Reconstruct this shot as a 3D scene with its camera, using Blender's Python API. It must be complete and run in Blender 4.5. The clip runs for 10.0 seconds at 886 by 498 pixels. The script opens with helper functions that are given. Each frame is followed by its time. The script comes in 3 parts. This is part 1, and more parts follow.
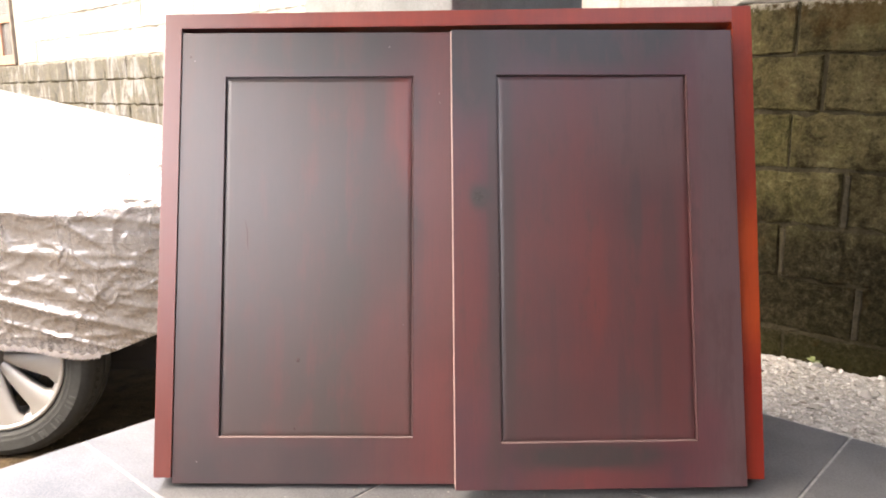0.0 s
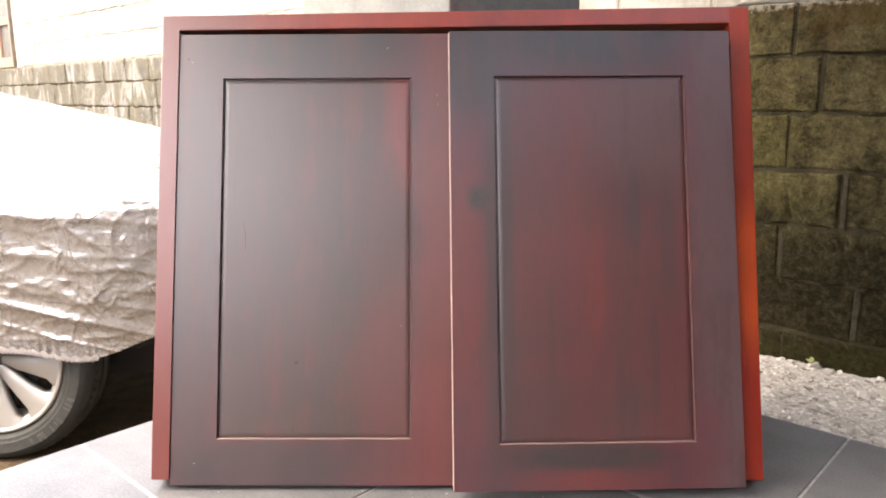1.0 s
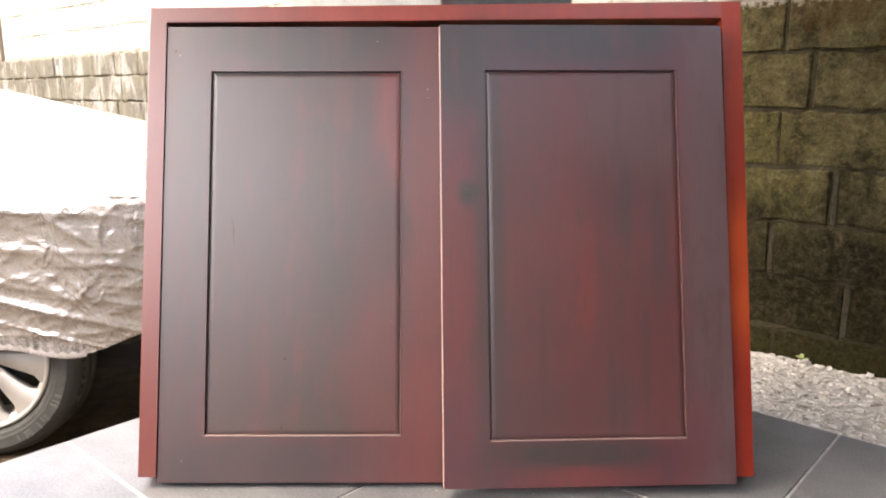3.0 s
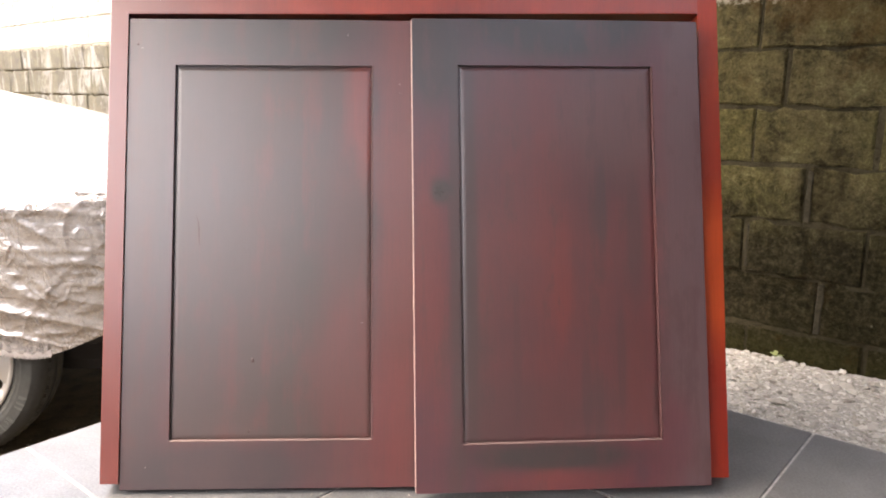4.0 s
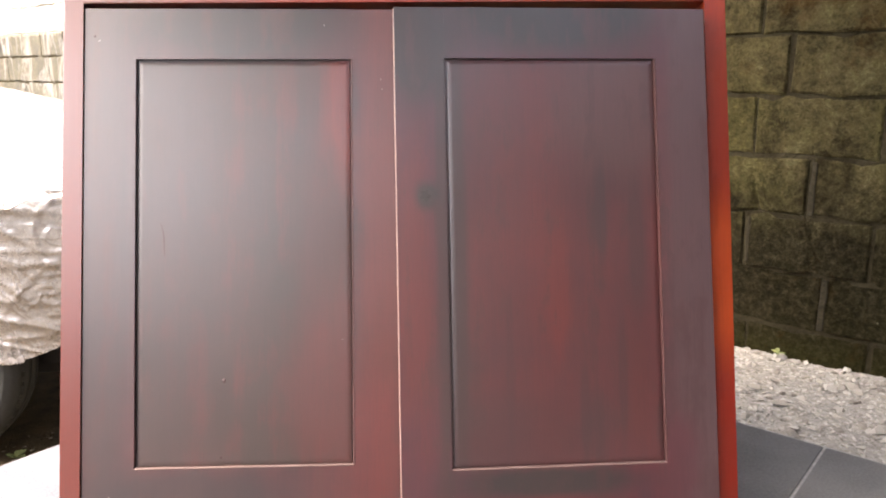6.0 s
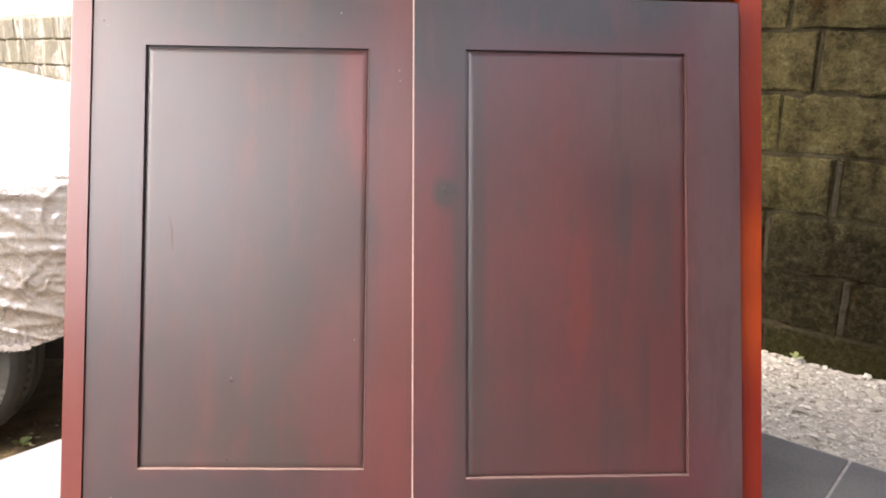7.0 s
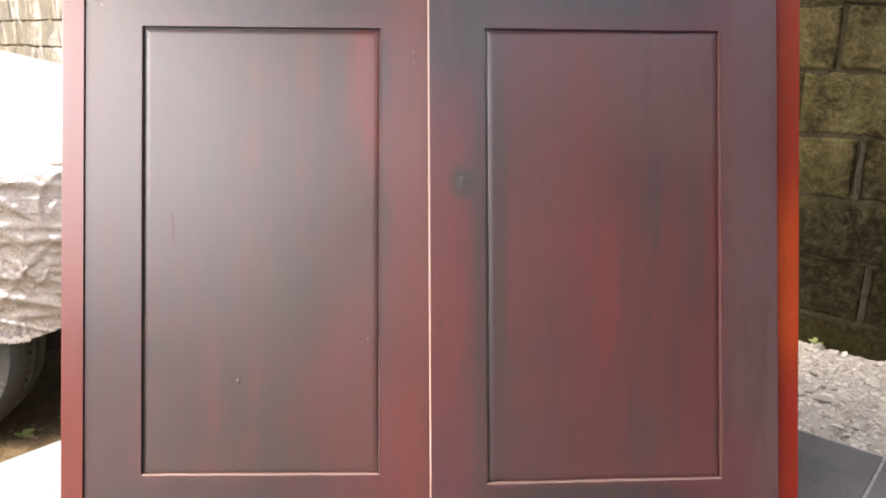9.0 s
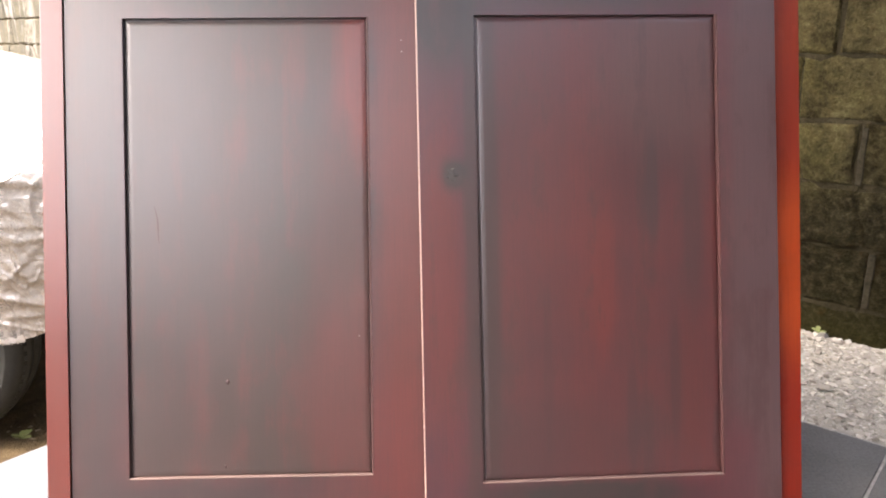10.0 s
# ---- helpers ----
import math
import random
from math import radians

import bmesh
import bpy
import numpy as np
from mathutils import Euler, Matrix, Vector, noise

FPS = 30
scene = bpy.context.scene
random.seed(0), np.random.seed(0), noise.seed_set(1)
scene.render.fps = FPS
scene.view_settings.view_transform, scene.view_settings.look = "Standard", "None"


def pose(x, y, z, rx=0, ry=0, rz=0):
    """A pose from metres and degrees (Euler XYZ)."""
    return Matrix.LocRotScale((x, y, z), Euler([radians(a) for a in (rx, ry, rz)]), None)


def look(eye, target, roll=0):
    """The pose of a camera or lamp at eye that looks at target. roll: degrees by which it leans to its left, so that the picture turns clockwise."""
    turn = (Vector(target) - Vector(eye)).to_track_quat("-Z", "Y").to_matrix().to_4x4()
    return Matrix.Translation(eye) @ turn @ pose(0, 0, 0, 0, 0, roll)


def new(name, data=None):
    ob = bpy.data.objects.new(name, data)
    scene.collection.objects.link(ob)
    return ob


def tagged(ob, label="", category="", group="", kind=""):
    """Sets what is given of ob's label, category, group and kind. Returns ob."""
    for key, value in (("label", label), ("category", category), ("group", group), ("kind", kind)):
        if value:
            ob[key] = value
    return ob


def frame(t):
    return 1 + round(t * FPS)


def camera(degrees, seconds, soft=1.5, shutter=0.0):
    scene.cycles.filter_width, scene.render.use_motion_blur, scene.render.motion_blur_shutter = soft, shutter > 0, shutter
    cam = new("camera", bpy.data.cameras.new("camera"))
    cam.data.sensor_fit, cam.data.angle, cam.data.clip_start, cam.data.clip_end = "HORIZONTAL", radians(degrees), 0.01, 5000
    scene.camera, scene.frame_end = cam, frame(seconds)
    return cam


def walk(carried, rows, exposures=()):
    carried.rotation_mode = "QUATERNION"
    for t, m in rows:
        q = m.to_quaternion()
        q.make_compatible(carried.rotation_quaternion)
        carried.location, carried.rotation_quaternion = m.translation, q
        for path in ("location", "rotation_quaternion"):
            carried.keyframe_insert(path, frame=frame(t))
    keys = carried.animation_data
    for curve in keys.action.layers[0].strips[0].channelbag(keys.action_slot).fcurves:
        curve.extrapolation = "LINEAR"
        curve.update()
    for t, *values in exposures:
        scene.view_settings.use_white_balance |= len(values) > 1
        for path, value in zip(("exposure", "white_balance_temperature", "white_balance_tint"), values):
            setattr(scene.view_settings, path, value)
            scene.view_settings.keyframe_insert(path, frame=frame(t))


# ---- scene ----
cam = camera(61.3, 10.0, soft=1.9)
S = 1.134                 # metres per cabinet width unit
LEAN, LIFT = 15.6, 0.022  # the cabinet leans back, its front edge just off the floor
BASE = pose(0, 0, LIFT, -LEAN, 0, 0)
PATH = [  # seconds, eye, target, roll; along the leaning front of the cabinet
    (0, (-0.01, -1.245, 0.289), (-0.032, 0.75, 0.428), -0.0),
    (0.5, (-0.008, -1.245, 0.288), (-0.03, 0.75, 0.428), -0.2),
    (1, (-0.008, -1.244, 0.288), (-0.028, 0.751, 0.432), -0.1),
    (1.5, (-0.008, -1.241, 0.287), (-0.021, 0.754, 0.425), -0.1),
    (2, (-0.008, -1.241, 0.286), (-0.026, 0.754, 0.429), -0.1),
    (2.5, (-0.008, -1.239, 0.286), (-0.023, 0.756, 0.425), -0.1),
    (4, (0.003, -1.208, 0.295), (0.065, 0.787, 0.417), -0.2),
    (4.5, (0.009, -1.184, 0.306), (0.091, 0.811, 0.417), -0.6),
    (5, (0.015, -1.157, 0.318), (0.091, 0.839, 0.415), -0.9),
    (6.5, (0.016, -1.098, 0.346), (0.092, 0.899, 0.421), -0.3),
    (7, (0.006, -1.075, 0.353), (0.061, 0.923, 0.406), 0.6),
    (7.5, (-0.004, -1.05, 0.355), (0.072, 0.949, 0.353), 0.7),
    (8, (-0.011, -1.027, 0.363), (0.059, 0.971, 0.364), 0.3),
    (8.5, (-0.011, -1.017, 0.366), (0.054, 0.982, 0.358), 0.1),
    (9, (-0.014, -1.013, 0.372), (0.036, 0.987, 0.371), 0.2),
    (9.5, (-0.008, -1.0, 0.375), (0.041, 1.0, 0.38), -0.3),
    (10, (0.0, -0.988, 0.374), (0.045, 1.012, 0.353), -0.7),
]
walk(cam, [(t, BASE @ look(Vector(e) * S, Vector(g) * S, r)) for t, e, g, r in PATH], exposures=[(0, -0.27, 6700, 11), (2.7, -0.27, 6700, 11), (4.5, -0.27, 6700, 11), (7, -0.06, 6700, 11), (10, -0.07, 6700, 11)])

# ---- light ----
world = bpy.data.worlds.new("overcast")
scene.world = world
world.use_nodes = True
wn = world.node_tree.nodes
sky = wn.new("ShaderNodeTexSky")
sky.sky_type, sky.sun_disc = 'NISHITA', False
sky.sun_elevation, sky.sun_rotation = radians(58), radians(245)
sky.air_density, sky.dust_density, sky.ozone_density = 1.0, 9.0, 0.6
wn["Background"].inputs["Strength"].default_value = 1.35
world.node_tree.links.new(sky.outputs["Color"], wn["Background"].inputs["Color"])
sun = new("sun", bpy.data.lights.new("sun", "SUN"))
sun.data.energy, sun.data.angle, sun.data.color = 0.8, radians(25), (1.0, 0.99, 0.98)
sun.matrix_world = look((-4, -1.9, 7), (0, 0, 0))

# ---- materials ----


class Nodes:
    """A short way to wire a material."""

    def __init__(self, name):
        self.m = bpy.data.materials.new(name)
        self.m.use_nodes = True
        self.t = self.m.node_tree
        self.b = self.t.nodes["Principled BSDF"]
        self.co = self.t.nodes.new("ShaderNodeTexCoord").outputs["Object"]

    def put(self, socket, value):
        if hasattr(value, "is_output"):
            self.t.links.new(value, socket)
        else:
            socket.default_value = value

    def set(self, **kw):
        for k, v in kw.items():
            self.put(self.b.inputs[k.replace("_", " ")], v)
        return self

    def mapped(self, scale=(1, 1, 1), loc=(0, 0, 0), src=None):
        n = self.t.nodes.new("ShaderNodeMapping")
        n.inputs["Scale"].default_value, n.inputs["Location"].default_value = scale, loc
        self.put(n.inputs["Vector"], src or self.co)
        return n.outputs[0]

    def noise(self, scale, detail=4.0, rough=0.55, at=None, warp=0.0):
        n = self.t.nodes.new("ShaderNodeTexNoise")
        n.inputs["Scale"].default_value, n.inputs["Detail"].default_value = scale, detail
        n.inputs["Roughness"].default_value, n.inputs["Distortion"].default_value = rough, warp
        self.put(n.inputs["Vector"], at or self.co)
        return n.outputs["Fac"]

    def voronoi(self, scale, at=None, feature='F1'):
        n = self.t.nodes.new("ShaderNodeTexVoronoi")
        n.feature = feature
        n.inputs["Scale"].default_value = scale
        self.put(n.inputs["Vector"], at or self.co)
        return n.outputs["Distance"]

    def ramp(self, fac, *stops):
        n = self.t.nodes.new("ShaderNodeValToRGB")
        e = n.color_ramp.elements
        while len(e) < len(stops):
            e.new(0.5)
        for k, (p, c) in zip(e, stops):
            k.position = p
            k.color = (c, c, c, 1) if isinstance(c, (int, float)) else (*c, 1)
        self.put(n.inputs[0], fac)
        return n.outputs[0]

    def mix(self, fac, a, b, kind='MIX'):
        n = self.t.nodes.new("ShaderNodeMix")
        n.data_type, n.blend_type = 'RGBA', kind
        self.put(n.inputs[0], fac)
        for s, v in ((n.inputs[6], a), (n.inputs[7], b)):
            self.put(s, v if hasattr(v, "is_output") else (*v, 1))
        return n.outputs[2]

    def math(self, op, a, b=0.0):
        n = self.t.nodes.new("ShaderNodeMath")
        n.operation = op
        self.put(n.inputs[0], a)
        self.put(n.inputs[1], b)
        return n.outputs[0]

    def random(self):
        return self.t.nodes.new("ShaderNodeObjectInfo").outputs["Random"]

    def island(self):
        return self.t.nodes.new("ShaderNodeNewGeometry").outputs["Random Per Island"]

    def world_place(self):
        return self.t.nodes.new("ShaderNodeNewGeometry").outputs["Position"]

    def axis(self, src, k):
        n = self.t.nodes.new("ShaderNodeSeparateXYZ")
        self.put(n.inputs[0], src)
        return n.outputs[k]

    def stain(self, at, centre, size, src=None):
        """1 in the middle of a soft oval, 0 outside."""
        n = self.t.nodes.new("ShaderNodeMapping")
        n.inputs["Scale"].default_value = tuple(1 / v for v in size)
        n.inputs["Location"].default_value = tuple(-c / v for c, v in zip(centre, size))
        self.put(n.inputs["Vector"], at)
        g = self.t.nodes.new("ShaderNodeTexGradient")
        g.gradient_type = 'QUADRATIC_SPHERE'
        self.put(g.inputs[0], n.outputs[0])
        return g.outputs["Fac"]

    def bump(self, height, strength=0.3, distance=0.01, under=None):
        n = self.t.nodes.new("ShaderNodeBump")
        n.inputs["Strength"].default_value, n.inputs["Distance"].default_value = strength, distance
        self.put(n.inputs["Height"], height)
        if under:
            self.put(n.inputs["Normal"], under)
        self.put(self.b.inputs["Normal"], n.outputs[0])
        return n.outputs[0]


def wood(name, dark, mid, red, stains=(), rough=0.36, across=False, coat=1.0, rubbed=0.10, ragged=0.85):
    """Stained hardwood under lacquer: soft mottled stain, faint grain, rubbed patches."""
    n = Nodes(name)
    near, far = (1.2, 14) if across else (14, 1.2)
    broad = n.noise(1.0, 3, 0.5, n.mapped((near * 0.5, 1, far * 0.9)), 0.5)
    streak = n.noise(1.0, 4, 0.55, n.mapped((near * 1.9, 1, far * 1.7)), 0.3)
    fine = n.noise(1.0, 4, 0.7, n.mapped((near * 26, 4, far * 7)))
    cloud = n.noise(6.0, 5, 0.6)
    blot = n.noise(16.0, 5, 0.65, n.mapped((0.9, 1, 1.6) if across else (1.6, 1, 0.7)))
    rub = n.noise(24.0, 6, 0.65, n.mapped((1.2, 1, 0.6)), 0.4)
    k = n.mix(0.40, n.mix(0.45, broad, cloud), n.mix(0.5, streak, blot))
    c = n.ramp(k, (0.41, dark), (0.50, mid), (0.60, red))
    # soft oval patches: stain, and in places sheen or shade put into colour
    for centre, size, colour, amount in stains:
        soft = n.math('ADD', n.stain(n.co, centre, size), n.math('MULTIPLY', n.math('SUBTRACT', n.mix(0.5, streak, blot), 0.5), ragged))
        c = n.mix(n.math('MULTIPLY', n.ramp(soft, (0.02, 0.0), (0.36, 1.0)), amount), c, colour)
    c = n.mix(n.math('MULTIPLY', n.ramp(fine, (0.46, 0.0), (0.68, 1.0)), 0.20), c, tuple(v * 0.5 for v in dark))
    c = n.mix(n.math('MULTIPLY', n.ramp(n.noise(1.0, 3, 0.7, n.mapped((near * 40, 4, far * 14))), (0.62, 0.0), (0.72, 1.0)), 0.09), c, tuple(min(1, v * 2.2 + 0.01) for v in red))
    c = n.mix(n.math('MULTIPLY', n.ramp(rub, (0.50, 0.0), (0.70, 1.0)), 0.14), c, tuple(v * 0.55 for v in dark))
    c = n.mix(n.math('MULTIPLY', n.ramp(rub, (0.28, 1.0), (0.46, 0.0)), rubbed), c, tuple(v * 1.25 for v in red))
    scuff = n.math('MULTIPLY', n.ramp(n.noise(1.0, 5, 0.75, n.mapped((near * 34, 4, far * 9), (3, 0, 5))), (0.60, 0.0), (0.70, 1.0)), n.ramp(n.noise(9.0, 3, 0.5, n.mapped((1, 1, 0.7), (1, 4, 2))), (0.46, 0.0), (0.62, 1.0)))
    c = n.mix(n.math('MULTIPLY', scuff, 0.22), c, tuple(min(1, v * 1.9 + 0.03) for v in red))
    n.set(Base_Color=c, Roughness=n.ramp(n.mix(0.4, cloud, blot), (0.3, rough - 0.04), (0.7, rough + 0.08)), Coat_Weight=coat, Coat_IOR=1.56, Specular_IOR_Level=0.6, Coat_Roughness=n.ramp(n.mix(0.5, cloud, streak), (0.3, rough - 0.07), (0.7, rough + 0.05)))
    n.bump(n.mix(0.35, fine, streak), 0.08, 0.002)
    return n.m


DARK, MID, RED = (0.026, 0.012, 0.014), (0.056, 0.013, 0.016), (0.105, 0.016, 0.017)
BURNT = (0.015, 0.014, 0.014)
m_panel_l = wood("panel_wood", (0.028, 0.018, 0.015), (0.037, 0.018, 0.016), (0.050, 0.019, 0.017), [((-0.12, 0, 0.42), (0.11, 1, 0.7), (0.064, 0.018, 0.017), 0.55), ((-0.096, 0, 0.69), (0.060, 1, 0.24), (0.17, 0.019, 0.013), 0.55), ((-0.19, 0, 0.70), (0.025, 1, 0.12), (0.09, 0.020, 0.017), 0.35), ((-0.42, 0, 0.42), (0.20, 1, 0.60), (0.034, 0.018, 0.018), 0.6),
                                                                  ((-0.14, 0, 0.20), (0.10, 1, 0.25), (0.085, 0.014, 0.014), 0.5)])
# last patch darkens the bottom rail against light reflected off the floor
m_door_l = wood("door_wood", DARK, MID, (0.090, 0.020, 0.018), [((-0.50, 0, 0.45), (0.10, 1, 0.9), (0.030, 0.022, 0.023), 0.7), ((-0.28, 0, 0.83), (0.34, 1, 0.14), BURNT, 0.8),
                                                                ((-0.035, 0, 0.46), (0.060, 1, 0.95), (0.105, 0.019, 0.016), 0.65), ((-0.05, 0, 0.08), (0.10, 1, 0.28), (0.10, 0.012, 0.012), 0.5), ((-0.36, 0, 0.02), (0.30, 1, 0.09), (0.020, 0.013, 0.015), 0.75)])
# upper right patch is paled in colour, in place of missing sheen
m_panel_r = wood("panel_wood_red", (0.048, 0.018, 0.022), (0.070, 0.018, 0.021), (0.094, 0.018, 0.019), [((0.262, 0, 0.36), (0.035, 1, 0.20), (0.13, 0.018, 0.014), 0.45), ((0.37, 0, 0.66), (0.18, 1, 0.20), (0.078, 0.040, 0.041), 0.6), ((0.335, 0, 0.50), (0.018, 1, 0.16), (0.030, 0.019, 0.022), 0.8),
                                                                ((0.395, 0, 0.44), (0.025, 1, 0.22), (0.038, 0.019, 0.021), 0.6), ((0.094, 0, 0.40), (0.024, 1, 0.9), (0.026, 0.019, 0.019), 0.7), ((0.385, 0, 0.20), (0.05, 1, 0.20), (0.085, 0.016, 0.013), 0.35),
                                                                ((0.20, 0, 0.12), (0.20, 1, 0.12), (0.048, 0.016, 0.018), 0.6), ((0.30, 0, 0.16), (0.016, 1, 0.18), (0.030, 0.015, 0.018), 0.6), ((0.365, 0, 0.22), (0.014, 1, 0.20), (0.032, 0.015, 0.018), 0.6), ((0.175, 0, 0.22), (0.012, 1, 0.22), (0.038, 0.015, 0.018), 0.5)])
# right stile patch paled too, standing in for a weak reflection
m_door_r = wood("door_wood_red", (0.044, 0.016, 0.024), (0.072, 0.016, 0.023), (0.110, 0.017, 0.020), [((0.26, 0, 0.835), (0.34, 1, 0.13), BURNT, 0.95), ((0.03, 0, 0.78), (0.12, 1, 0.20), BURNT, 0.85), ((0.50, 0, 0.45), (0.10, 1, 1.2), (0.076, 0.045, 0.050), 0.85),
                                                                ((0.02, 0, 0.36), (0.055, 1, 0.36), (0.11, 0.018, 0.014), 0.55), ((0.068, 0, 0.5), (0.020, 1, 0.9), (0.024, 0.018, 0.018), 0.7), ((0.043, 0, 0.525), (0.034, 1, 0.042), BURNT, 0.97), ((0.24, 0, 0.050), (0.26, 1, 0.045), BURNT, 0.9),
                                                                ((0.26, 0, 0.0), (0.22, 1, 0.045), (0.10, 0.015, 0.014), 0.5), ((0.46, 0, 0.08), (0.05, 1, 0.12), (0.075, 0.018, 0.026), 0.7)])
# left end darkened in colour to make up for the sheen over it
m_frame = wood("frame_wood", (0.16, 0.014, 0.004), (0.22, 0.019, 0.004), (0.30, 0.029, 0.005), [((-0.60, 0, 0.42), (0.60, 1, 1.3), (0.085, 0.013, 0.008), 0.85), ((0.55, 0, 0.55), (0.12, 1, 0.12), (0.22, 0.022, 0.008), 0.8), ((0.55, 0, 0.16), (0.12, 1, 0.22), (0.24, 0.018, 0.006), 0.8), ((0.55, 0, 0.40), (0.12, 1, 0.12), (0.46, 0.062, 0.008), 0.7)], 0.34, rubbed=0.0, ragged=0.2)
# same frame wood, deeper in colour and less coated to hold off sheen
m_frame_right = wood("frame_wood_low_sheen", (0.20, 0.017, 0.004), (0.26, 0.024, 0.005), (0.33, 0.035, 0.006), [((0.55, 0, 0.60), (0.12, 1, 0.16), (0.23, 0.019, 0.006), 0.8), ((0.55, 0, 0.12), (0.12, 1, 0.24), (0.24, 0.014, 0.005), 0.85), ((0.55, 0, 0.38), (0.12, 1, 0.22), (0.46, 0.062, 0.008), 0.7)], 0.30, coat=0.12, rubbed=0.04, ragged=0.3)
m_raw = Nodes("bare_edge").set(Base_Color=(0.56, 0.40, 0.34, 1), Roughness=0.5).m
# pale colour painted in for the light caught on each panel's lower ledge
m_ledge_highlight = Nodes("ledge_highlight").set(Base_Color=(0.14, 0.090, 0.084, 1), Roughness=0.6).m
# darker, uncoated copy of the door wood that keeps sky reflection down
m_eased = wood("eased_edge_dulled", (0.030, 0.010, 0.011), (0.045, 0.012, 0.012), (0.07, 0.015, 0.014), rough=0.75, coat=0.0)
m_nick = Nodes("pale_nick").set(Base_Color=(0.42, 0.38, 0.37, 1), Roughness=0.6).m
m_dent = Nodes("dent_shadow").set(Base_Color=(0.070, 0.042, 0.042, 1), Roughness=0.45).m
m_ply = wood("back_ply", (0.10, 0.05, 0.03), (0.16, 0.08, 0.04), (0.22, 0.12, 0.06), rough=0.6, coat=0.0)
m_knot = Nodes("knot").set(Base_Color=(0.065, 0.060, 0.060, 1), Roughness=0.48).m


def tile_material():
    n = Nodes("slate_grey_porcelain")
    w = n.world_place()
    speck = n.noise(210, 3, 0.75, w)
    cloud = n.noise(7, 5, 0.6, w)
    dirt = n.noise(2.2, 6, 0.65, w)
    c = n.ramp(n.mix(0.4, speck, cloud), (0.39, (0.072, 0.075, 0.079)), (0.61, (0.165, 0.168, 0.172)))
    c = n.mix(n.ramp(dirt, (0.5, 0.0), (0.8, 0.5)), c, (0.16, 0.155, 0.145))
    c = n.mix(n.math('MULTIPLY', n.random(), 0.12), c, (0.12, 0.12, 0.13))
    n.set(Base_Color=c, Roughness=n.ramp(n.mix(0.5, dirt, speck), (0.3, 0.30), (0.75, 0.46)), Coat_Weight=0.22, Coat_Roughness=n.ramp(dirt, (0.3, 0.16), (0.7, 0.30)))
    n.bump(n.mix(0.3, speck, cloud), 0.05, 0.002)
    return n.m


def grout_material():
    n = Nodes("pale_grout")
    w = n.world_place()
    n.set(Base_Color=n.ramp(n.noise(60, 4, 0.6, w), (0.3, (0.25, 0.245, 0.235)), (0.7, (0.42, 0.41, 0.395))), Roughness=0.85)
    n.bump(n.noise(300, 2, 0.6, w), 0.2, 0.002)
    return n.m


